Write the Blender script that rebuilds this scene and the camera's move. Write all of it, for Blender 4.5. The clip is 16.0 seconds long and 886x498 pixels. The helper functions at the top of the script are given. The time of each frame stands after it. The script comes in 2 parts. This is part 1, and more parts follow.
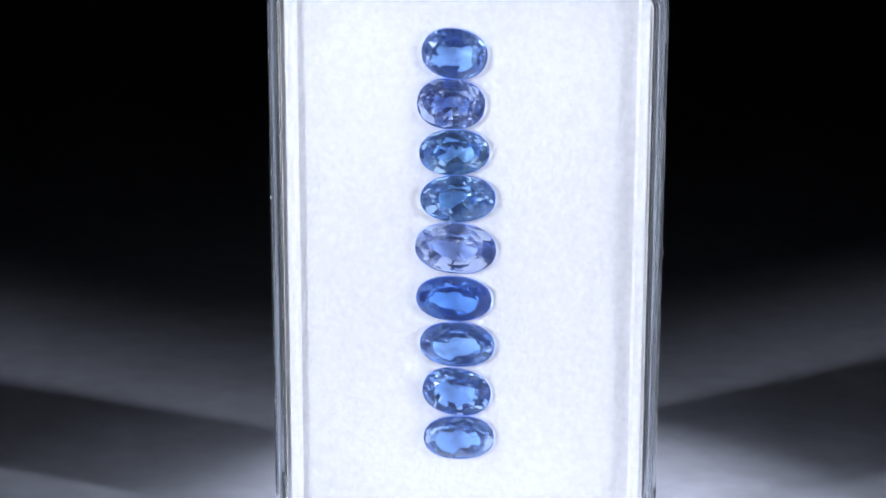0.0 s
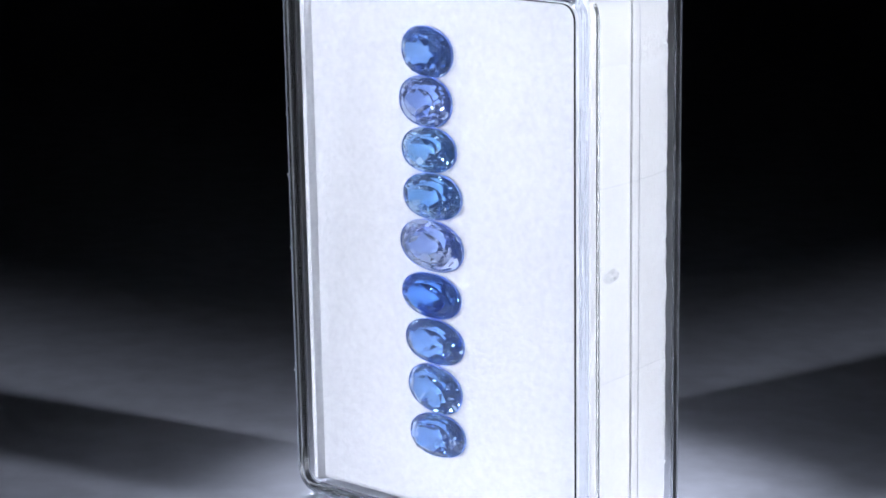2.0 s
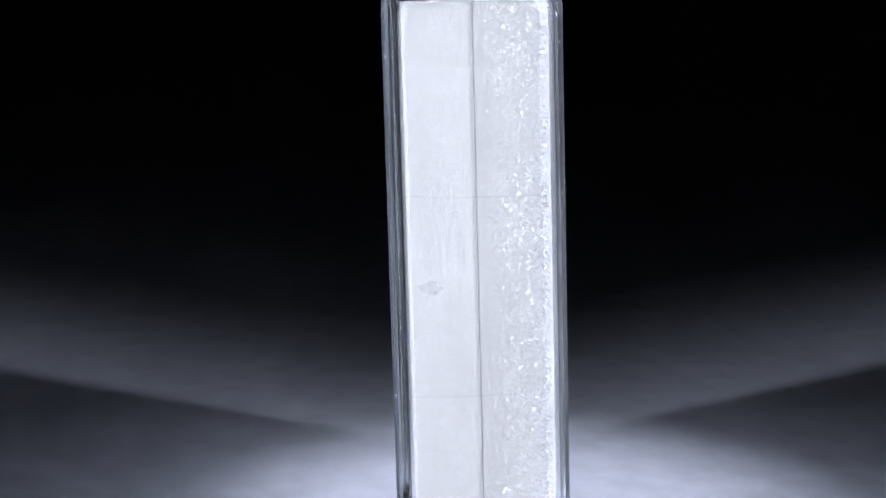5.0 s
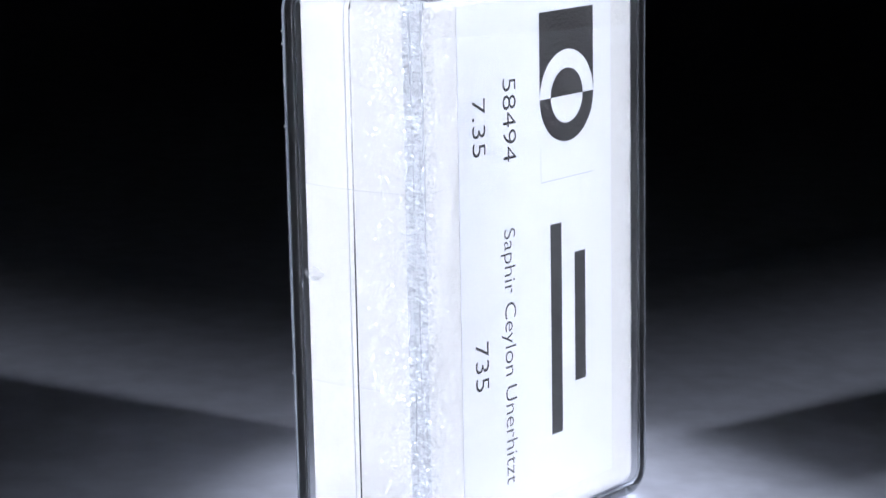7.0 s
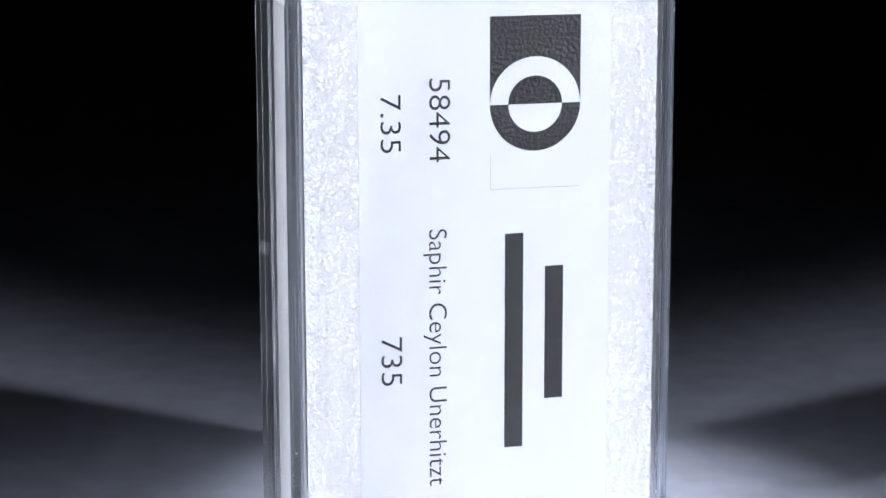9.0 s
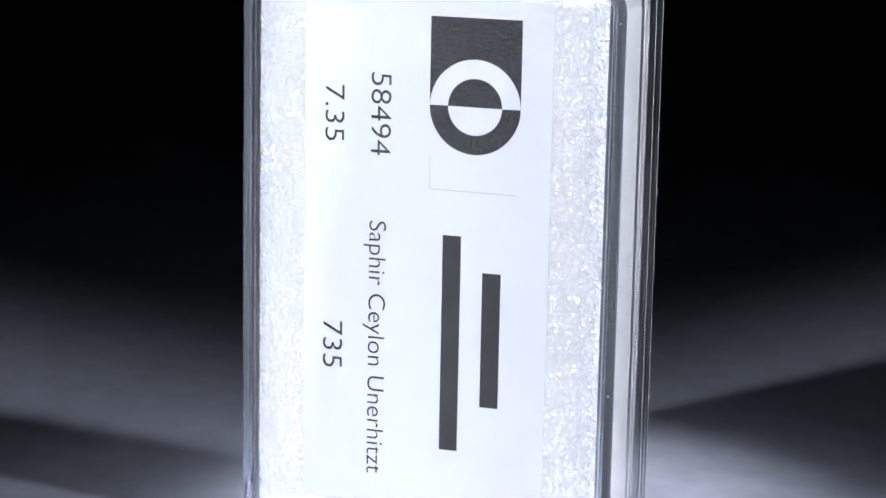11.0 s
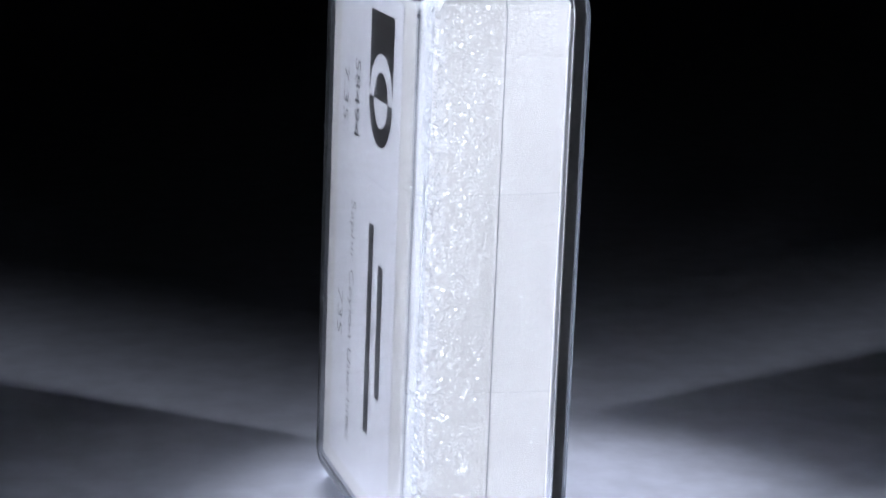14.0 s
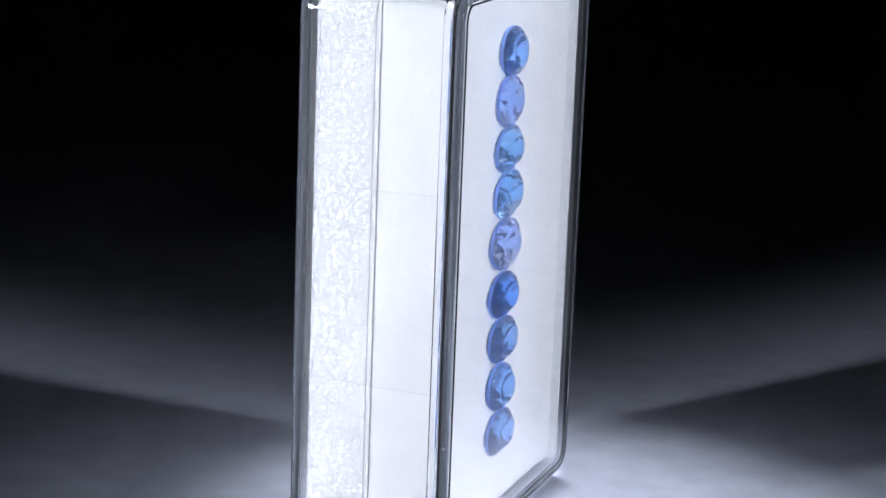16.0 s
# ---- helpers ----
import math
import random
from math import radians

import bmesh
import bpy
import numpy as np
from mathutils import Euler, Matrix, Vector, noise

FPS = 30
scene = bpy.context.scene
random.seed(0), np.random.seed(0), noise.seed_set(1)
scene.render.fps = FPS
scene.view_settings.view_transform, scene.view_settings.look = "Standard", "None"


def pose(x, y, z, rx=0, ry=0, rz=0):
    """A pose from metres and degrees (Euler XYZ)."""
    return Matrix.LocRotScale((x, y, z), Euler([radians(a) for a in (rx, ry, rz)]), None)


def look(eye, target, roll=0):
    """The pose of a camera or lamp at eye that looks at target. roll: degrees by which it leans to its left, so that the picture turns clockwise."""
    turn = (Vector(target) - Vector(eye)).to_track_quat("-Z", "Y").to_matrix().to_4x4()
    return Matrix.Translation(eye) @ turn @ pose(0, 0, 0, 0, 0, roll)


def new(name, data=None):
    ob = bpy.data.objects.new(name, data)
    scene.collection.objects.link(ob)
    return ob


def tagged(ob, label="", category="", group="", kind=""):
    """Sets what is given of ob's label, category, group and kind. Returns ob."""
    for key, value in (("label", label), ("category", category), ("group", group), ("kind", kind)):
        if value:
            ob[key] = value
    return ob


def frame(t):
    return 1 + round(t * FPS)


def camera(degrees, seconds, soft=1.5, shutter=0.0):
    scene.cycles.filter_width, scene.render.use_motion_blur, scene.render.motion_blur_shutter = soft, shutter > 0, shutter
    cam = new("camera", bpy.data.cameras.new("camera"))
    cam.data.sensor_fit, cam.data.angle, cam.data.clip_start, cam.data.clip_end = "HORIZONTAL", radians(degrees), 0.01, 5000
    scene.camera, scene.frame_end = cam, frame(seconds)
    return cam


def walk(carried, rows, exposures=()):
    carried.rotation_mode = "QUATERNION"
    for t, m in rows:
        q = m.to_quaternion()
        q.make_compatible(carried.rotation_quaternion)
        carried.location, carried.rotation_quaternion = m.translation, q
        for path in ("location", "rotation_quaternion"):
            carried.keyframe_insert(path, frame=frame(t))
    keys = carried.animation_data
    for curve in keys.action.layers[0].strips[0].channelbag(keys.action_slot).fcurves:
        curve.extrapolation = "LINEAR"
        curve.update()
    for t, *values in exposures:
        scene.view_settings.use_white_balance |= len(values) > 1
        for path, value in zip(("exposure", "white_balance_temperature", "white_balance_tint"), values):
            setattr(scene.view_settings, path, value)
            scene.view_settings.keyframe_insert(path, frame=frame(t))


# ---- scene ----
# The camera stands still on a macro lens and looks down on a slowly turning display box.
cam = camera(22.23, 16.0, soft=1.5)
EYE = Vector((-0.0018, -0.20254, 0.07299))
TILT, ROLL = radians(13.0), 0.363
AIM = EYE + Vector((0, math.cos(TILT), -math.sin(TILT)))
walk(cam, [(0, look(EYE, AIM, ROLL)), (16, look(EYE, AIM, ROLL))])

# ---- light: two tall strip lights with honeycomb grids from the front corners, one from above, in a dark room ----
world = bpy.data.worlds.new("dark_room")
world.use_nodes = True
world.node_tree.nodes["Background"].inputs[0].default_value = (0.6, 0.65, 0.9, 1)
world.node_tree.nodes["Background"].inputs[1].default_value = 0.0004
scene.world = world


def spot(name, azimuth, elevation, distance, target, watts, half_angle, blend, radius):
    data = bpy.data.lights.new(name, "SPOT")
    data.energy, data.spot_size, data.spot_blend = watts, radians(2 * half_angle), blend
    data.shadow_soft_size, data.color = radius, (0.85, 0.91, 1.06)
    a, e = radians(azimuth), radians(elevation)
    eye = Vector(target) + distance * Vector((math.cos(e) * math.cos(a), math.cos(e) * math.sin(a), math.sin(e)))
    ob = new(name, data)
    ob.matrix_world = look(eye, target)
    return ob


def strip(name, azimuth, elevation, distance, target, watts, spread):
    """A tall gridded strip light: its beam is narrow, its reflections are long."""
    data = bpy.data.lights.new(name, "AREA")
    data.shape, data.size, data.size_y = "RECTANGLE", 0.045, 0.17
    data.energy, data.spread, data.color = watts, radians(spread), (0.85, 0.91, 1.06)
    a, e = radians(azimuth), radians(elevation)
    eye = Vector(target) + distance * Vector((math.cos(e) * math.cos(a), math.cos(e) * math.sin(a), math.sin(e)))
    ob = new(name, data)
    ob.matrix_world = look(eye, target)
    return ob


strip("strip_light_right", -28.5, 11, 0.45, (0.0, 0.0, 0.006), 0.0206, 9.5)
strip("strip_light_left", 215.5, 11, 0.45, (0.001, -0.002, 0.006), 0.0197, 9.5)
spot("spot_lamp_above", 90, 84, 0.40, (0.006, -0.001, 0.0), 3.6, 4.4, 0.35, 0.009)
scene.view_settings.exposure = 0.0


# ---- materials ----
def material(name):
    m = bpy.data.materials.new(name)
    m.use_nodes = True
    return m, m.node_tree.nodes, m.node_tree.links, m.node_tree.nodes["Principled BSDF"]


def ramp(nodes, links, source, stops):
    r = nodes.new("ShaderNodeValToRGB")
    while len(r.color_ramp.elements) < len(stops):
        r.color_ramp.elements.new(0.5)
    for el, (at, col) in zip(r.color_ramp.elements, stops):
        el.position, el.color = at, (*col, 1)
    links.new(source, r.inputs[0])
    return r.outputs[0]


def coords(nodes, links, scale=1000.0):
    tc = nodes.new("ShaderNodeTexCoord")
    mp = nodes.new("ShaderNodeMapping")
    mp.inputs["Scale"].default_value = (scale, scale, scale)
    links.new(tc.outputs["Object"], mp.inputs[0])
    return mp.outputs[0]


def noise_node(nodes, links, vec, scale, detail=3.0, rough=0.5):
    n = nodes.new("ShaderNodeTexNoise")
    n.inputs["Scale"].default_value, n.inputs["Detail"].default_value = scale, detail
    n.inputs["Roughness"].default_value = rough
    links.new(vec, n.inputs["Vector"])
    return n.outputs[0]


def bump(nodes, links, height, strength, distance, base=None):
    b = nodes.new("ShaderNodeBump")
    b.inputs["Strength"].default_value, b.inputs["Distance"].default_value = strength, distance
    links.new(height, b.inputs["Height"])
    if base is not None:
        links.new(base, b.inputs["Normal"])
    return b.outputs[0]


def paper_foam():
    """The smooth white pad on which the stones lie."""
    m, n, l, p = material("white_pad")
    v = coords(n, l)
    l.new(ramp(n, l, noise_node(n, l, v, 1.7, 5, 0.65), [(0.32, (0.72, 0.722, 0.735)), (0.68, (0.82, 0.822, 0.83))]), p.inputs["Base Color"])
    p.inputs["Roughness"].default_value = 0.6
    p.inputs["Specular IOR Level"].default_value = 0.25
    h = bump(n, l, noise_node(n, l, v, 2.0, 4), 0.7, 0.0002)
    l.new(h, p.inputs["Normal"])
    return m


def cell_foam(name, cells, strength, tint, glints):
    """Fine-celled plastic foam: some glossy cell walls are turned so that they glint."""
    m, n, l, p = material(name)
    v = coords(n, l)
    vo = n.new("ShaderNodeTexVoronoi")
    vo.inputs["Scale"].default_value = cells
    l.new(v, vo.inputs["Vector"])
    skin = ramp(n, l, noise_node(n, l, v, 1.6, 5, 0.7), [(0.3, tuple(0.93 * c for c in tint)), (0.65, tint)])
    cell = n.new("ShaderNodeSeparateColor")
    l.new(vo.outputs["Color"], cell.inputs[0])
    # darker cells paint the shade at the back rim into the foam colour
    pore_shade = ramp(n, l, cell.outputs[0], [(0.15, (0.48, 0.49, 0.50)), (0.5, (0.70, 0.70, 0.69))])
    axes = n.new("ShaderNodeSeparateXYZ")
    l.new(v, axes.inputs[0])
    ragged = n.new("ShaderNodeMath")
    ragged.operation = "MULTIPLY_ADD"
    ragged.inputs[1].default_value = 3.0
    l.new(noise_node(n, l, v, 1.2, 3), ragged.inputs[0])
    l.new(axes.outputs[1], ragged.inputs[2])
    torn = n.new("ShaderNodeMapRange")
    torn.inputs["From Min"].default_value, torn.inputs["From Max"].default_value = 7.7, 9.0
    l.new(ragged.outputs[0], torn.inputs["Value"])
    blend = n.new("ShaderNodeMix")
    blend.data_type = "RGBA"
    off_axis = n.new("ShaderNodeMath")
    off_axis.operation = "SUBTRACT"
    off_axis.inputs[1].default_value = 0.55
    l.new(axes.outputs[0], off_axis.inputs[0])
    far_out = n.new("ShaderNodeMath")
    far_out.operation = "ABSOLUTE"
    l.new(off_axis.outputs[0], far_out.inputs[0])
    rim = n.new("ShaderNodeMapRange")
    rim.inputs["From Min"].default_value, rim.inputs["From Max"].default_value = 13.6, 15.6
    l.new(far_out.outputs[0], rim.inputs["Value"])
    both_near = n.new("ShaderNodeMath")
    both_near.operation = "MULTIPLY"
    l.new(torn.outputs[0], both_near.inputs[0])
    l.new(rim.outputs[0], both_near.inputs[1])
    l.new(both_near.outputs[0], blend.inputs["Factor"])
    l.new(skin, blend.inputs[6])
    l.new(pore_shade, blend.inputs[7])
    l.new(blend.outputs[2], p.inputs["Base Color"])
    p.inputs["Roughness"].default_value = 0.5
    p.inputs["Specular IOR Level"].default_value = 0.4
    l.new(bump(n, l, noise_node(n, l, v, 5.0, 4, 0.65), strength, 0.00015), p.inputs["Normal"])
    geo = n.new("ShaderNodeNewGeometry")
    off = n.new("ShaderNodeVectorMath")
    off.operation = "SUBTRACT"
    off.inputs[1].default_value = (0.5, 0.5, 0.5)
    l.new(vo.outputs["Color"], off.inputs[0])
    mul = n.new("ShaderNodeVectorMath")
    mul.operation = "SCALE"
    mul.inputs["Scale"].default_value = 1.3
    l.new(off.outputs[0], mul.inputs[0])
    add = n.new("ShaderNodeVectorMath")
    add.operation = "ADD"
    l.new(geo.outputs["Normal"], add.inputs[0])
    l.new(mul.outputs[0], add.inputs[1])
    unit = n.new("ShaderNodeVectorMath")
    unit.operation = "NORMALIZE"
    l.new(add.outputs[0], unit.inputs[0])
    gl = n.new("ShaderNodeBsdfGlossy")
    gl.inputs["Roughness"].default_value = 0.11
    l.new(unit.outputs[0], gl.inputs["Normal"])
    open_cells = n.new("ShaderNodeMapRange")  # the cut cells lie open towards the back
    open_cells.inputs["From Min"].default_value, open_cells.inputs["From Max"].default_value = 3.4, 8.6
    open_cells.inputs["To Min"].default_value, open_cells.inputs["To Max"].default_value = 0.35 * glints, 1.2 * glints
    l.new(ragged.outputs[0], open_cells.inputs["Value"])
    shine = n.new("ShaderNodeVectorMath")
    shine.operation = "SCALE"
    l.new(ramp(n, l, noise_node(n, l, v, 0.6, 3, 0.6), [(0.30, (0.10, 0.10, 0.10)), (0.60, (0.42, 0.42, 0.42))]), shine.inputs[0])
    l.new(open_cells.outputs[0], shine.inputs["Scale"])
    l.new(shine.outputs[0], gl.inputs["Color"])
    both = n.new("ShaderNodeAddShader")
    l.new(p.outputs[0], both.inputs[0])
    l.new(gl.outputs[0], both.inputs[1])
    l.new(both.outputs[0], n["Material Output"].inputs["Surface"])
    return m


def film(name, cover):
    """Thin clear film: almost all light goes straight through."""
    m, n, l, p = material(name)
    p.inputs["Base Color"].default_value = (0.8, 0.82, 0.86, 1)
    p.inputs["Roughness"].default_value = 0.15
    tr = n.new("ShaderNodeBsdfTransparent")
    mix = n.new("ShaderNodeMixShader")
    v = coords(n, l)
    l.new(ramp(n, l, noise_node(n, l, v, 1.5, 4), [(0.3, (cover * 0.5,) * 3), (0.7, (cover,) * 3)]), mix.inputs[0])
    l.new(tr.outputs[0], mix.inputs[1])
    l.new(p.outputs[0], mix.inputs[2])
    l.new(mix.outputs[0], n["Material Output"].inputs["Surface"])
    return m


def clear_plastic(name, rough=0.0, scratch=0.0, haze=0.0, tint=(0.985, 0.99, 1.0)):
    m, n, l, p = material(name)
    p.inputs["Base Color"].default_value = (*tint, 1)
    p.inputs["Transmission Weight"].default_value = 1.0 - haze
    p.inputs["IOR"].default_value = 1.49
    p.inputs["Roughness"].default_value = rough
    if haze > 0.01:  # pale streaks painted along the edges stand in for lamp reflections
        tc = n.new("ShaderNodeTexCoord")
        mp = n.new("ShaderNodeMapping")
        mp.inputs["Scale"].default_value = (2400, 2400, 30)
        l.new(tc.outputs["Object"], mp.inputs[0])
        lo, hi = 1.0 - 0.6 * haze, 1.0 - 1.8 * haze
        l.new(ramp(n, l, noise_node(n, l, mp.outputs[0], 1.0, 3, 0.6), [(0.45, (lo, lo, lo)), (0.70, (hi, hi, hi))]), p.inputs["Transmission Weight"])
    if scratch:
        v = coords(n, l)
        l.new(bump(n, l, noise_node(n, l, v, 0.35, 2), scratch, 0.0004), p.inputs["Normal"])
    return m


def sapphire(name, tint):
    """Clear blue corundum with a little silk that scatters deep blue."""
    m, n, l, p = material(name)
    v = coords(n, l)
    tint = (tint[0] * 1.04, tint[1] * 1.09, tint[2] * 1.04)
    a = tuple(c * 0.85 for c in tint)
    l.new(ramp(n, l, noise_node(n, l, v, 0.5, 2), [(0.35, a), (0.65, tint)]), p.inputs["Base Color"])
    p.inputs["Transmission Weight"].default_value = 1.0
    p.inputs["IOR"].default_value = 1.77
    p.inputs["Roughness"].default_value = 0.0
    silk = n.new("ShaderNodeBsdfDiffuse")
    silk.inputs["Color"].default_value = (0.32 * tint[0] ** 2, 0.45 * tint[1] ** 2, 0.80 * tint[2], 1)
    mix = n.new("ShaderNodeMixShader")
    l.new(ramp(n, l, noise_node(n, l, v, 0.9, 3), [(0.3, (0.02, 0.02, 0.02)), (0.7, (0.07, 0.07, 0.07))]), mix.inputs[0])
    l.new(p.outputs[0], mix.inputs[1])
    l.new(silk.outputs[0], mix.inputs[2])
    l.new(mix.outputs[0], n["Material Output"].inputs["Surface"])
    return m


def plain(name, colour, rough, grain=0.0, grain_scale=4.0, vary=0.06, spec=0.4):
    m, n, l, p = material(name)
    v = coords(n, l)
    lo = tuple(max(0, c * (1 - vary)) for c in colour)
    hi = tuple(min(1, c * (1 + vary)) for c in colour)
    l.new(ramp(n, l, noise_node(n, l, v, grain_scale * 0.3), [(0.3, lo), (0.7, hi)]), p.inputs["Base Color"])
    p.inputs["Roughness"].default_value = rough
    p.inputs["Specular IOR Level"].default_value = spec
    if grain:
        l.new(bump(n, l, noise_node(n, l, v, grain_scale, 4), grain, 0.0002), p.inputs["Normal"])
    return m


MAT_PAD = paper_foam()
MAT_CUT = cell_foam("cut_foam_side", 8.5, 0.4, (0.74, 0.735, 0.72), 0.8)
MAT_FOAM = cell_foam("cell_foam", 8.5, 0.5, (0.67, 0.665, 0.645), 1.25)
MAT_CLEAR = clear_plastic("clear_plastic", 0.0, 0.012, 0.0095)
MAT_SIDE = clear_plastic("plain_plastic_side", 0.0, 0.012, 0.01)
# pale bluish haze paints in the light that the rounded edges catch
MAT_LIT_BASE_EDGE = clear_plastic("lit_base_edge", 0.0, 0.012, 0.17, (0.86, 0.91, 1.0))
MAT_LIT_LID_EDGE = clear_plastic("lit_lid_edge", 0.0, 0.012, 0.26, (0.80, 0.87, 1.0))
MAT_FROST = film("frosted_plastic", 0.18)
MAT_NICK = film("nicked_plastic", 0.6)
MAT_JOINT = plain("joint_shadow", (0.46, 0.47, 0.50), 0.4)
MAT_CATCH = film("clear_catch", 0.05)
MAT_TAPE = film("clear_tape", 0.012)
MAT_BEAD = film("tape_edge", 0.07)
MAT_PAPER = plain("white_paper", (0.75, 0.76, 0.80), 0.55, 0.1, 3.0, 0.015)
MAT_INK = plain("black_ink", (0.016, 0.014, 0.014), 0.42, 1.0, 3.0, 0.3, 0.45)
MAT_TEXT = plain("text_ink", (0.016, 0.015, 0.015), 0.6, 0.0, 4.0, 0.2)
MAT_FAINT = plain("faint_ink", (0.50, 0.52, 0.56), 0.6)
MAT_FLOOR = plain("matt_table", (0.66, 0.68, 0.77), 0.75, 0.1, 0.8, 0.08, 0.2)
MAT_REFLECTOR = plain("grey_reflector", (0.40, 0.41, 0.43), 0.8, 0.1, 0.3)
MAT_WALL = plain("black_cloth", (0.004, 0.004, 0.0045), 0.9, 0.2, 0.5, 0.1, 0.1)

MM = 0.001


def mesh_object(name, bm, mat, parent=None, label="", smooth=None, turn_out=True):
    if turn_out:
        bmesh.ops.recalc_face_normals(bm, faces=bm.faces)
    me = bpy.data.meshes.new(name)
    bm.to_mesh(me)
    bm.free()
    me.materials.append(mat)
    if smooth is not None:
        me.shade_smooth()
        me.set_sharp_from_angle(angle=radians(smooth))
    ob = new(name, me)
    if parent is not None:
        ob.parent = parent
    if label:
        ob["label"] = label
    return ob


def part(name, bm, mat, parent, label="", smooth=None, turn_out=True):
    return mesh_object(name, bm, mat, parent, label, smooth, turn_out)


# ---- the setting ----
def slab(x0, x1, y0, y1, z0, z1, bevel=0.0):
    bm = bmesh.new()
    bmesh.ops.create_cube(bm, size=1.0)
    for v in bm.verts:
        v.co = Vector(((x0 + x1) / 2 + v.co.x * (x1 - x0), (y0 + y1) / 2 + v.co.y * (y1 - y0), (z0 + z1) / 2 + v.co.z * (z1 - z0)))
    if bevel:
        bmesh.ops.bevel(bm, geom=bm.edges[:], offset=bevel, segments=3, affect="EDGES", profile=0.5)
    return bm


floor = mesh_object("floor", slab(-0.5, 0.5, -0.95, 1.2, -0.03, 0.0), MAT_FLOOR)
tagged(floor, "matt blue-grey table surface lit by crossing light beams", "table surface", kind="structure")
# pale east and west walls are added out of view for plastic edges to reflect
for nm, dims, mat, words in (
        ("wall_north", (-0.55, 0.55, 1.2, 1.25, -0.03, 1.2), MAT_WALL, "black cloth wall of the unlit studio"),
        ("wall_south", (-0.55, 0.55, -1.0, -0.95, -0.03, 1.2), MAT_WALL, "black cloth wall of the unlit studio"),
        ("wall_east", (0.5, 0.55, -0.95, 1.2, -0.03, 1.2), MAT_REFLECTOR, "unseen pale grey side wall added to light the plastic edges"),
        ("wall_west", (-0.55, -0.5, -0.95, 1.2, -0.03, 1.2), MAT_REFLECTOR, "unseen pale grey side wall added to light the plastic edges")):
    tagged(mesh_object(nm, slab(*dims), mat), words, "wall", kind="structure")
ceiling = mesh_object("ceiling", slab(-0.55, 0.55, -1.0, 1.25, 1.2, 1.25), MAT_WALL)
tagged(ceiling, "black ceiling of the unlit studio", "ceiling", kind="structure")

# ---- the box: its own space is in millimetres, its origin on the turning axis ----
BASE = 26.4
X0, X1, Z0, Z1 = -17.22, 18.3, -26.2, 25.9
Y_FRONT, Y_SEAM, Y_BACK = -5.55, 2.02, 9.42
LEAN = Euler((radians(1.9), radians(-0.1), 0)).to_matrix().to_4x4()


def turn(t):
    """Where the box stands at t seconds."""
    degrees = -2.5 - 17.917 * t - 0.03304 * (t - 8) ** 2
    return Matrix.Translation((0, 0, BASE * MM)) @ Matrix.Rotation(radians(degrees), 4, "Z") @ LEAN


def rounded(inset, r, n=7):
    """Loop of (x, z) round the box's outline, moved inwards by inset."""
    x0, x1, z0, z1 = X0 + inset, X1 - inset, Z0 + inset, Z1 - inset
    r = max(r - inset, 0.25)
    out = []
    for cx, cz, a0 in ((x1 - r, z1 - r, 0), (x0 + r, z1 - r, 90), (x0 + r, z0 + r, 180), (x1 - r, z0 + r, 270)):
        for k in range(n + 1):
            a = radians(a0 + 90 * k / n)
            out.append((cx + r * math.cos(a), cz + r * math.sin(a)))
    return out


def sweep(bm, rows, corner):
    """Rows of (inset, y) to rings of vertices, bridged; returns the rings."""
    rings = [[bm.verts.new((x * MM, y * MM, z * MM)) for x, z in rounded(i, corner)] for i, y in rows]
    for a, b in zip(rings, rings[1:]):
        for k in range(len(a)):
            j = (k + 1) % len(a)
            bm.faces.new((a[k], a[j], b[j], b[k]))
    return rings


def tray(y_open, y_face, wall, fillet, inner_fillet, side=1.05, stepped=False, corner=2.8):
    """A moulded half of the box: open at y_open, closed by its face at y_face; a stepped one has a set-back rim and a
    groove round its face, both added so that they draw the rim's dark lines.
    """
    s = 1 if y_face > y_open else -1
    back = 0.34 if stepped else 0.05
    outer = [(0.0, y_open), (0.0, y_open + s * 0.05)]
    if stepped:
        outer += [(0.03, y_face - s * 1.75), (0.10, y_face - s * 1.66), (back - 0.03, y_face - s * 1.62)]
    outer.append((back, y_face - s * fillet))
    lit_edge = len(outer) - 1
    for k in range(1, 8):
        a = radians(90 * k / 7)
        outer.append((back + fillet * (1 - math.cos(a)), y_face - s * fillet * (1 - math.sin(a))))
    if stepped:
        outer += [(1.16, y_face), (1.22, y_face - s * 0.16), (1.30, y_face - s * 0.22), (1.40, y_face - s * 0.20), (1.48, y_face - s * 0.02), (1.54, y_face), (1.62, y_face)]
    else:
        outer.append((back + fillet + 0.08, y_face))
    y_in = y_face - s * wall
    inner = [(side, y_open), (side, y_in - s * inner_fillet)]
    for k in range(1, 6):
        a = radians(90 * k / 5)
        inner.append((side + inner_fillet * (1 - math.cos(a)), y_in - s * inner_fillet * (1 - math.sin(a))))
    inner.append((side + inner_fillet + 0.08, y_in))
    bm = bmesh.new()
    rings = sweep(bm, inner[::-1] + outer, corner)
    bm.faces.new(rings[0])
    bm.faces.new(rings[-1])
    bm.faces.ensure_lookup_table()
    n = len(rings[0])
    first = len(inner) + lit_edge  # the outer rounding gets the painted edge light
    for k, f in enumerate(bm.faces):
        band = k // n if k < n * (len(rings) - 1) else -1
        f.material_index = 1 if first <= band < first + 7 else 2 if band == first - 1 else 0
    bmesh.ops.recalc_face_normals(bm, faces=bm.faces)
    joint = [f for k, f in enumerate(bm.faces) if k // n == len(inner) - 1]
    bmesh.ops.delete(bm, geom=joint, context="FACES_ONLY")  # the halves close on each other without a gap
    return bm


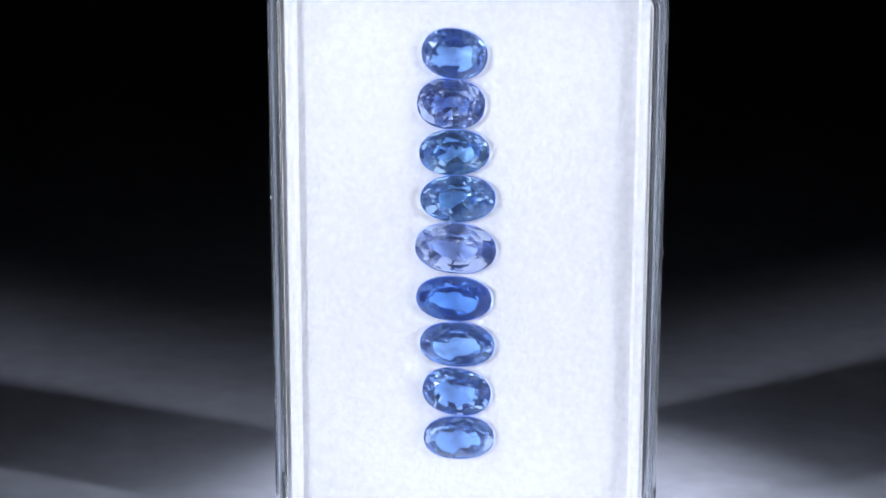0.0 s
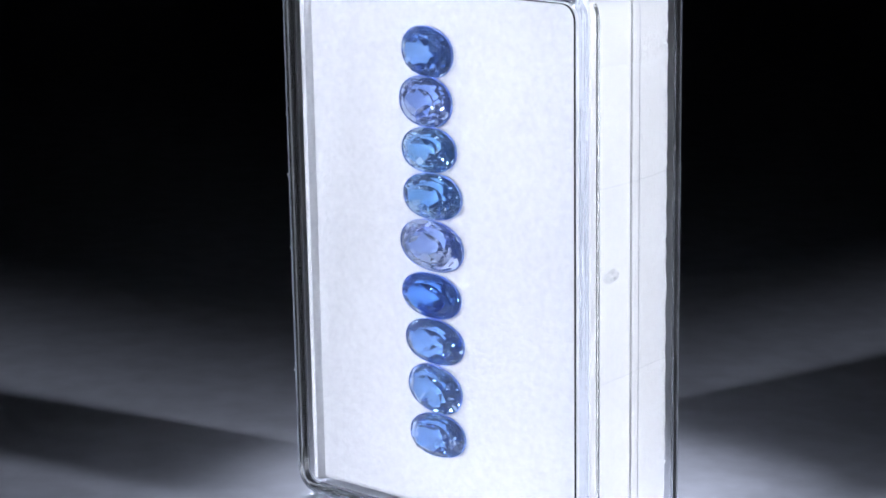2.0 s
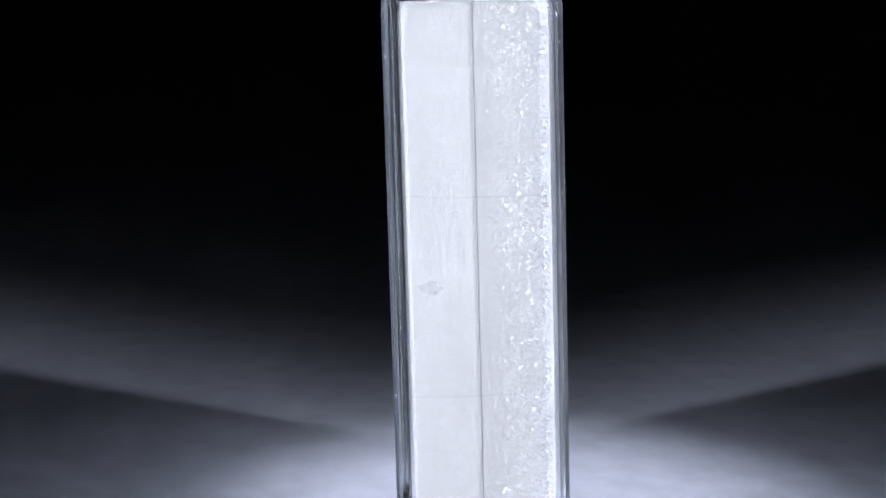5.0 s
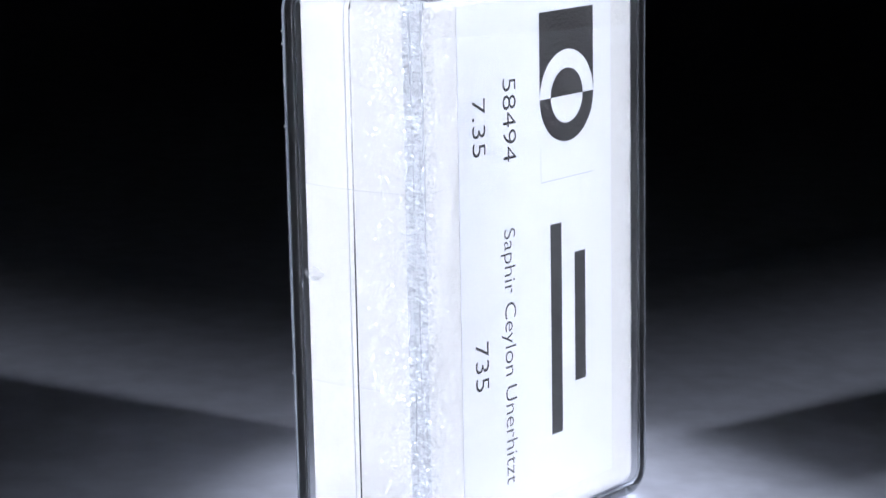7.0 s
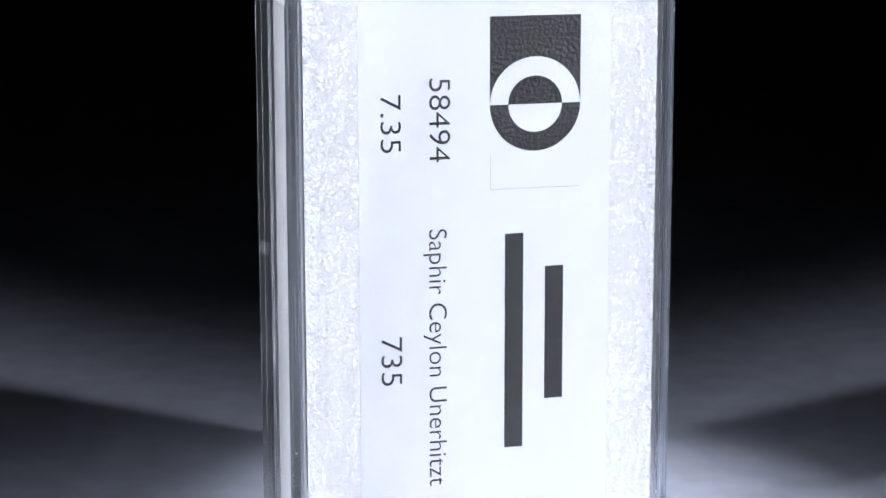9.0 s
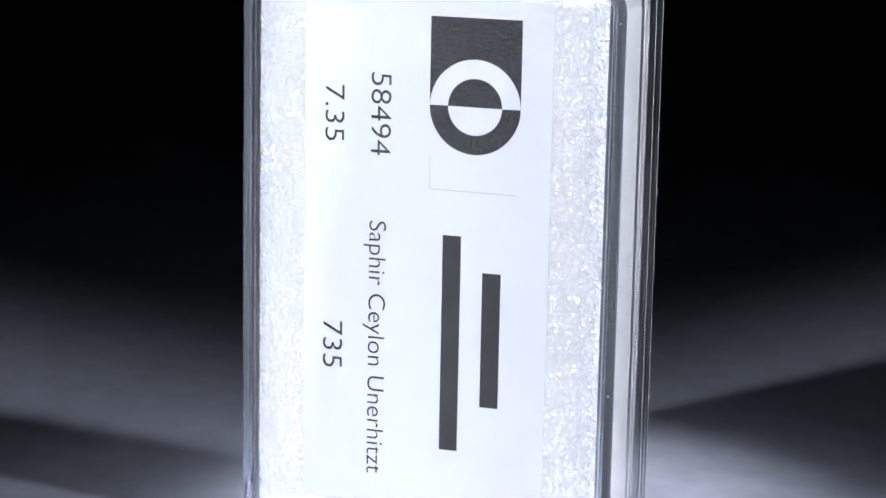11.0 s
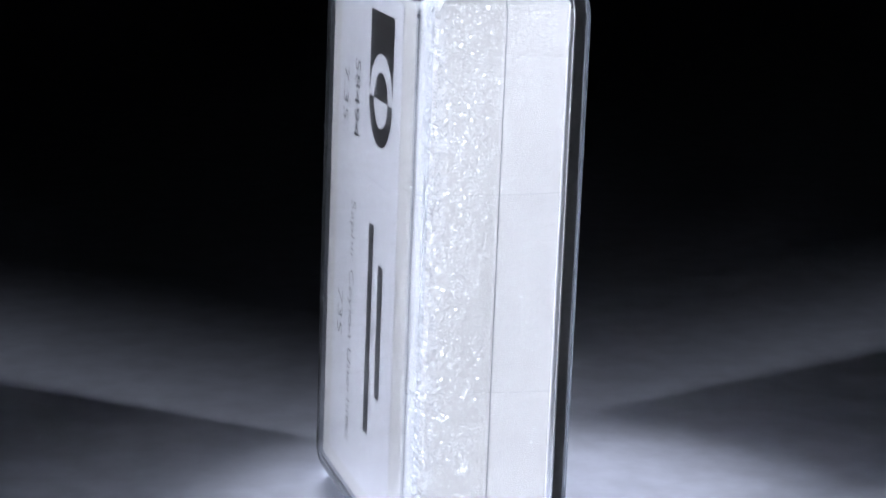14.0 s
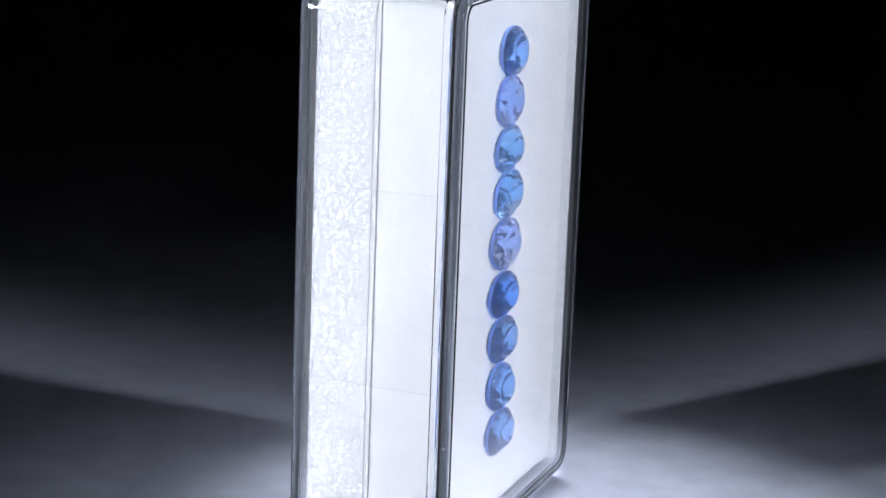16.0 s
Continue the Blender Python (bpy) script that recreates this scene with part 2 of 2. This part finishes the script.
gem_box = new("gem_box")
tagged(gem_box, "clear hinged plastic gemstone display box, closed, standing upright", "display box")
lid = part("lid", tray(Y_SEAM, Y_FRONT, 1.15, 0.6, 0.5, 1.25, True), MAT_CLEAR, gem_box, "clear glossy plastic lid", 25, False)
tub = part("base", tray(Y_SEAM, Y_BACK, 0.72, 1.2, 0.8), MAT_CLEAR, gem_box, "clear plastic bottom half", 25, False)
lid.data.materials.append(MAT_LIT_LID_EDGE)
tub.data.materials.append(MAT_LIT_BASE_EDGE)
for o in (lid, tub):
    o.data.materials.append(MAT_SIDE)
for o in (lid, tub):
    o.visible_shadow = False


def tape_strip(side):
    """Clear tape that holds the halves together: along one side and round on to the back."""
    edge = X1 if side > 0 else X0
    run = [(edge + side * 0.03, -3.9)] + [(edge + side * 0.03, y) for y in (0.0, 4.0, Y_BACK - 1.2)]
    for k in range(1, 7):
        a = radians(90 * k / 6)
        run.append((edge - side * 1.25 + side * 1.28 * math.cos(a), Y_BACK - 1.2 + 1.24 * math.sin(a)))
    run.append((edge - side * 3.4, Y_BACK + 0.05))
    bm, beads = bmesh.new(), bmesh.new()

    def ribbon(mesh, z0, z1, lift):
        rows = []
        for k, (x, y) in enumerate(run):
            a = 0.0 if k < 4 else radians(min(90, 15 * (k - 3)))
            nx, ny = side * math.cos(a), math.sin(a)
            w = 0.10 * math.sin(k * 1.7 + z0)
            rows.append([mesh.verts.new(((x + nx * h) * MM, (y + ny * h) * MM, (z + w) * MM)) for z, h in ((z0, 0.0), (z1, 0.0), (z1, lift), (z0, lift))])
        for a, b in zip(rows, rows[1:]):
            for j in range(4):
                mesh.faces.new((a[j], a[(j + 1) % 4], b[(j + 1) % 4], b[j]))
        mesh.faces.new(rows[0])
        mesh.faces.new(rows[-1])

    ribbon(bm, -8.75, 8.45, 0.03)
    ribbon(beads, 8.46, 8.55, 0.06)
    ribbon(beads, -8.85, -8.76, 0.06)
    return bm, beads


def blister(at, size, seed, subdivisions=3, rough=0.25):
    """A small uneven lump of moulded plastic."""
    bm = bmesh.new()
    bmesh.ops.create_icosphere(bm, subdivisions=subdivisions, radius=1.0)
    for v in bm.verts:
        d = 1 + rough * noise.noise(v.co * 1.6 + Vector((seed, 0, 0)))
        v.co = Vector([(at[i] + v.co[i] * size[i] * d) * MM for i in range(3)])
    return bm


# an opaque grey bead paints the dark line of the closed joint
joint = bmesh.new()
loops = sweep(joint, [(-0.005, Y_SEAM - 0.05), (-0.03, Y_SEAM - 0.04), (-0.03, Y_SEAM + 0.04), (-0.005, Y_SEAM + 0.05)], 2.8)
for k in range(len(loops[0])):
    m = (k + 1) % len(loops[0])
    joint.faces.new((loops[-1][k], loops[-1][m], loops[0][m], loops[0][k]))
o = part("joint_line", joint, MAT_JOINT, gem_box, "fine grey bead painted for the joint line between the halves", 40)
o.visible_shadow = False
for side in (1, -1):
    sheet_mesh, edge_mesh = tape_strip(side)
    tape = part("tape", sheet_mesh, MAT_TAPE, gem_box, "clear adhesive tape across the joint", 50)
    tape.visible_shadow = False
    o = part("tape_edge", edge_mesh, MAT_BEAD, tape, "cut edges of the tape", 50)
    o.visible_shadow = False
    for z in (8.5, -8.85):
        x = (X1 - 0.75) if side > 0 else (X0 + 0.75)
        o = part("tape_burr", blister((x, Y_BACK - 0.5, z), (0.3, 0.3, 0.12), z, 2, 0.6), MAT_BEAD, gem_box, "crumpled tape edge", 60)
        o.visible_shadow = False
o = part("catch", blister((X0 + 0.02, 5.4, 1.0), (0.16, 0.7, 0.95), 3.0, 3, 0.15), MAT_CATCH, gem_box, "small oval moulded catch", 60)
o.visible_shadow = False
o = part("scuff", blister((X1, -2.1, 0.6), (0.1, 0.95, 0.55), 9.0, 3, 0.9), MAT_FROST, gem_box, "dull scuffed flake", 30)
o.visible_shadow = False

# small nicks along the upright edges
picker = random.Random(5)
for k in range(22):
    inset = 0.33 if k % 4 < 2 else 0.40
    x = X1 - inset if k % 2 else X0 + inset
    y, z = (Y_FRONT + 0.28 if k % 4 < 2 else Y_BACK - 0.35), picker.uniform(-23, 23)
    r = picker.uniform(0.04, 0.09)
    o = part("nick", blister((x, y, z), (r, r, r * picker.uniform(0.8, 2.2)), k, 1, 0.5), MAT_NICK, gem_box)
    o.visible_shadow = False

# ---- the stones: centre x, z, half width, half height, lean, table, tint ----
STONES = [
    (-0.50, 18.71, 2.92, 2.24, 8, 0.66, 1.75, (0.40, 0.60, 0.95)),
    (-0.79, 14.19, 3.02, 2.28, 2, 0.56, 2.5, (0.45, 0.58, 0.96)),
    (-0.48, 9.79, 3.14, 2.06, -3, 0.58, 2.3, (0.39, 0.64, 0.97)),
    (-0.16, 5.54, 3.38, 2.12, -2, 0.55, 2.5, (0.36, 0.61, 0.97)),
    (-0.35, 0.92, 3.66, 2.33, 4, 0.57, 2.6, (0.50, 0.61, 0.97)),
    (-0.49, -3.81, 3.42, 2.08, 2, 0.64, 1.8, (0.23, 0.47, 0.94)),
    (-0.17, -8.15, 3.40, 2.10, 2, 0.64, 1.8, (0.39, 0.59, 0.95)),
    (-0.21, -12.71, 3.14, 2.22, 9, 0.64, 1.8, (0.37, 0.58, 0.95)),
    (0.01, -17.15, 3.24, 2.06, -2, 0.64, 1.9, (0.36, 0.57, 0.95)),
]
Y_PAD, Y_GIRDLE, CROWN = -3.15, -3.45, 0.85


def stone_mesh(a, b, table, deep, seed):
    """Oval brilliant cut: table, star, main and girdle facets over a faceted pavilion."""
    rnd = random.Random(seed)
    bm = bmesh.new()

    def oval(t, scale, y):
        c, s = math.cos(t), math.sin(t)
        e = 2 / 2.2
        return bm.verts.new((a * scale * math.copysign(abs(c) ** e, c) * MM, y * MM, b * scale * math.copysign(abs(s) ** e, s) * MM))

    def ring(count, shift, scale, y, wob=0.0):
        return [oval(2 * math.pi * (k + shift) / count, scale * (1 + rnd.uniform(-wob, wob)), y + rnd.uniform(-wob, wob)) for k in range(count)]

    n = 8
    top = ring(2 * n, 0.5, table, -CROWN)
    star = ring(2 * n, 0.0, (table + 1) / 2 + 0.04, -CROWN * 0.55, 0.08)
    g1 = ring(4 * n, 0.0, 1.0, -0.06)
    g2 = ring(4 * n, 0.0, 1.0, 0.06)
    high = ring(2 * n, 0.5, 0.80, deep * 0.34, 0.085)
    low = ring(2 * n, 0.0, 0.54, deep * 0.64, 0.08)
    deepest = ring(n, 0.25, 0.24, deep * 0.90, 0.05)
    foot = bm.verts.new((a * rnd.uniform(-0.08, 0.08) * MM, deep * MM, 0))
    bm.faces.new(top)
    for k in range(2 * n):
        j, m = (k + 1) % (2 * n), 2 * k
        nxt = (m + 2) % (4 * n)
        bm.faces.new((top[k - 1], top[k], star[k]))
        bm.faces.new((star[k], top[k], star[j]))
        bm.faces.new((star[k], star[j], g1[m + 1]))
        bm.faces.new((star[k], g1[m + 1], g1[m]))
        bm.faces.new((star[j], g1[nxt], g1[m + 1]))
        bm.faces.new((g2[m], g2[m + 1], high[k]))
        bm.faces.new((g2[m + 1], g2[nxt], high[k]))
        bm.faces.new((high[k - 1], g2[m], high[k]))
        bm.faces.new((high[k - 1], high[k], low[k]))
        bm.faces.new((low[k], high[k], low[j]))
    for k in range(n):
        j = (k + 1) % n
        bm.faces.new((low[2 * k], low[2 * k + 1], deepest[k]))
        bm.faces.new((low[2 * k + 1], low[(2 * k + 2) % (2 * n)], deepest[j]))
        bm.faces.new((deepest[k], low[2 * k + 1], deepest[j]))
        bm.faces.new((deepest[k], deepest[j], foot))
    for k in range(4 * n):
        j = (k + 1) % (4 * n)
        bm.faces.new((g1[k], g1[j], g2[j], g2[k]))
    return bm


def shadow_band_mesh(a, b, half=0.15, wide=0.05):
    """A narrow matt band round the widest part of the stone, added to cast the shadow that the clear stone doesn't."""
    bm = bmesh.new()
    rows = []
    for k in range(48):
        t = 2 * math.pi * k / 48
        c, s = math.cos(t), math.sin(t)
        u, w = math.copysign(abs(c) ** (2 / 2.2), c), math.copysign(abs(s) ** (2 / 2.2), s)
        rows.append([bm.verts.new(((a + r) * u * MM, y * MM, (b + r) * w * MM)) for r, y in ((0.004, -half), (wide, -0.5 * half), (wide, 0.5 * half), (0.004, half))])
    for k in range(48):
        p, q = rows[k], rows[(k + 1) % 48]
        for j in range(4):
            bm.faces.new((p[j], p[(j + 1) % 4], q[(j + 1) % 4], q[j]))
    return bm


MAT_SHADOW_BAND = plain("shadow_band", (0.16, 0.26, 0.62), 0.35, 0.2, 6.0, 0.25)
stones = []
for k, (x, z, a, b, lean, table, deep, tint) in enumerate(STONES):
    stone = mesh_object("sapphire", stone_mesh(a, b, table, deep, 11 + k), sapphire("sapphire_" + "abcdefghi"[k], tint))
    shade = "violet-blue" if tint[0] > 0.42 else "deep royal-blue" if tint[0] < 0.28 else "cornflower-blue"
    tagged(stone, "%s faceted oval sapphire resting in the white pad" % shade, "gemstone", "row of sapphires")
    stone.visible_shadow = False
    part("girdle", shadow_band_mesh(a, b), MAT_SHADOW_BAND, stone, "matt blue band added at the girdle to cast a shadow", 40)
    stones.append((stone, Matrix.Translation((x * MM, Y_GIRDLE * MM, z * MM)) @ Matrix.Rotation(radians(lean), 4, "Y")))


# ---- the white insert ----
def pad_y(x, z, x0, x1, z0, z1):
    """The pad's front: soft edges, a nest under each stone."""
    y = Y_PAD
    edge = min(x - x0, x1 - x)
    rise = min(max((3.4 - edge) / 1.6, 0.0), 1.0)
    y -= 0.14 * rise * rise * (3 - 2 * rise)
    lip = min(max((1.1 - edge) / 0.3, 0.0), 1.0)  # a pressed-up lip along the sides
    y -= 0.75 * lip * lip * (3 - 2 * lip)
    edge = min(edge, z - z0, z1 - z)
    if edge < 0.5:
        y += 0.35 * (1 - edge / 0.5) ** 2
    for sx, sz, a, b, lean, _, deep, _ in STONES:
        dx, dz = x - sx, z - sz
        if abs(dx) > 5 or abs(dz) > 4:
            continue
        c, s = math.cos(radians(lean)), math.sin(radians(lean))
        u, w = (dx * c - dz * s) / a, (dx * s + dz * c) / b
        d = math.hypot(u, w)
        if d < 1.1:
            y = max(y, Y_GIRDLE + 0.3 + 1.2 * deep * (1.0 - d))
    return y + 0.008 * noise.noise((x * 0.25, 3.1, z * 0.25))


def rear_y(x, z, x0, x1, z0, z1):
    """The foam's back: soft ends, a ragged, torn rim along the sides."""
    y, edge, end = 8.6, min(x - x0, x1 - x), min(z - z0, z1 - z)
    if edge < 2.0:
        torn = 0.2 * noise.noise((x * 0.8, 1.7, z * 0.8)) + 0.55 * noise.noise((x * 3.3, 8.2, z * 3.3))
        y -= (1.1 + 0.55 * torn) * (1 - edge / 2.0) ** 1.8
    if end < 1.2:
        y -= 0.7 * (1 - end / 1.2) ** 2
    return y


def pad(surface, y_flat, x0, x1, z0, z1, nx, nz):
    """A foam block with one modelled face and straight sides down to y_flat."""
    bm = bmesh.new()
    grid = [[None] * (nz + 1) for _ in range(nx + 1)]
    for i in range(nx + 1):
        for j in range(nz + 1):
            x, z = x0 + (x1 - x0) * i / nx, z0 + (z1 - z0) * j / nz
            grid[i][j] = bm.verts.new((x * MM, surface(x, z, x0, x1, z0, z1) * MM, z * MM))
    for i in range(nx):
        for j in range(nz):
            bm.faces.new((grid[i][j], grid[i + 1][j], grid[i + 1][j + 1], grid[i][j + 1]))
    border = [grid[i][0] for i in range(nx)] + [grid[nx][j] for j in range(nz)] + [grid[i][nz] for i in range(nx, 0, -1)] + [grid[0][j] for j in range(nz, 0, -1)]
    ring, level = border, sum(v.co.y for v in border) / len(border)
    for y in (level + (y_flat * MM - level) * 0.3, y_flat * MM):
        back = [bm.verts.new((v.co.x, y, v.co.z)) for v in border]
        for k in range(len(border)):
            j = (k + 1) % len(border)
            bm.faces.new((ring[j], ring[k], back[k], back[j]))
        ring = back
    bm.faces.new(back)
    return bm


def block(x0, x1, y0, y1, z0, z1, bevel):
    return slab(x0 * MM, x1 * MM, y0 * MM, y1 * MM, z0 * MM, z1 * MM, bevel * MM)


foam_insert = new("foam_insert")
tagged(foam_insert, "white foam insert filling the clear box, smooth in front", "foam insert")
front_pad = part("front_pad", pad(pad_y, Y_SEAM - 0.05, X0 + 1.6, X1 - 1.6, Z0 + 1.5, Z1 - 1.5, 120, 170), MAT_PAD, foam_insert, "smooth white pad with a nest under each stone", 40)
front_pad.data.materials.append(MAT_CUT)
for face in front_pad.data.polygons:
    if abs(face.normal.y) < 0.3:
        face.material_index = 1
part("rear_block", pad(rear_y, Y_SEAM, X0 + 1.4, X1 - 1.4, Z0 + 1.4, Z1 - 1.4, 120, 170), MAT_FOAM, foam_insert, "glinting fine-celled white foam block")

# ---- the paper label against the back ----
paper_label = new("paper_label")
tagged(paper_label, "white printed paper label lying on the foam under the back", "label")
part("sheet", block(-11.0, 12.0, 8.63, 8.66, -22.4, 23.6, 0), MAT_PAPER, paper_label)
Y_INK = 8.67


def flat_print(name, points, mat, label=""):
    """A printed area from (x, z) outlines on the sheet."""
    bm = bmesh.new()
    low = [bm.verts.new((x * MM, Y_INK * MM, z * MM)) for x, z in points]
    top = [bm.verts.new((x * MM, (Y_INK + 0.008) * MM, z * MM)) for x, z in points]
    bm.faces.new(low)
    bm.faces.new(top)
    for k in range(len(low)):
        j = (k + 1) % len(low)
        bm.faces.new((low[k], low[j], top[j], top[k]))
    return part(name, bm, mat, paper_label, label)


LX, LZ, LR, LI = -3.98, 14.30, 4.17, 2.48


def arc(r, a0, a1, n=40):
    return [(LX + r * math.cos(radians(a0 + (a1 - a0) * k / n)), LZ + r * math.sin(radians(a0 + (a1 - a0) * k / n))) for k in range(n + 1)]


flat_print("emblem_corner", [(LX - LR, 22.05), (LX - LR, LZ)] + arc(LR - 0.01, 180, 0)[1:-1] + [(LX + LR, LZ), (LX + LR, 22.05)], MAT_INK, "black emblem square with a round cut-out")
flat_print("emblem_disc", arc(LI, 0, 180), MAT_INK)
flat_print("emblem_ring", arc(LR, 180, 360) + arc(LI, 360, 180), MAT_INK)
flat_print("border_line", [(-8.15, 6.78), (-8.15, 6.86), (0.1, 6.90), (0.1, 6.82)], MAT_FAINT, "faint printed line")
flat_print("border_line", [(0.06, 6.85), (0.12, 6.85), (0.14, 10.0), (0.09, 10.0)], MAT_FAINT, "faint printed line")


def lettering(name, body, x_foot, x_head, z_start, z_end, cap_only=True):
    """A line of text that runs down the label, its head towards smaller x."""
    cu = bpy.data.curves.new(name, "FONT")
    cu.body, cu.size, cu.offset = body, 1.0, -0.007
    tmp = new(name, cu)
    me = bpy.data.meshes.new_from_object(tmp.evaluated_get(bpy.context.evaluated_depsgraph_get()))
    bpy.data.objects.remove(tmp)
    us = [v.co.x for v in me.vertices]
    tops = [v.co.y for v in me.vertices]
    u0, u1, top = min(us), max(us), max(tops)
    for v in me.vertices:
        u, w = (v.co.x - u0) / (u1 - u0), v.co.y / top
        v.co = Vector(((x_foot + (x_head - x_foot) * w) * MM, (Y_INK + 0.004) * MM, (z_start + (z_end - z_start) * u) * MM))
    me.materials.clear()
    me.materials.append(MAT_TEXT)
    ob = new(name, me)
    ob.parent = paper_label
    return ob


lettering("stock_number", "58494", 5.68, 3.78, 16.83, 9.5)
lettering("weight", "7.35", 10.05, 8.22, 15.51, 10.5)
lettering("stone_name", "Saphir Ceylon Unerhitzt", 5.72, 4.1, 3.55, -19.75)
lettering("price_code", "735", 10.1, 8.2, -5.91, -10.24)
flat_print("text_bar", [(-5.0, -0.28), (-6.7, -0.28), (-6.7, -12.45), (-5.0, -12.45)], MAT_TEXT, "dark bar of unnamed print")
flat_print("text_bar", [(-1.25, 2.83), (-2.95, 2.83), (-2.95, -16.75), (-1.25, -16.75)], MAT_TEXT, "dark bar of unnamed print")


def motions():
    times = [0.25 * k for k in range(65)]
    for thing in (gem_box, foam_insert, paper_label):
        walk(thing, [(t, turn(t)) for t in times])
    for stone, place in stones:
        walk(stone, [(t, turn(t) @ place) for t in times])


motions()
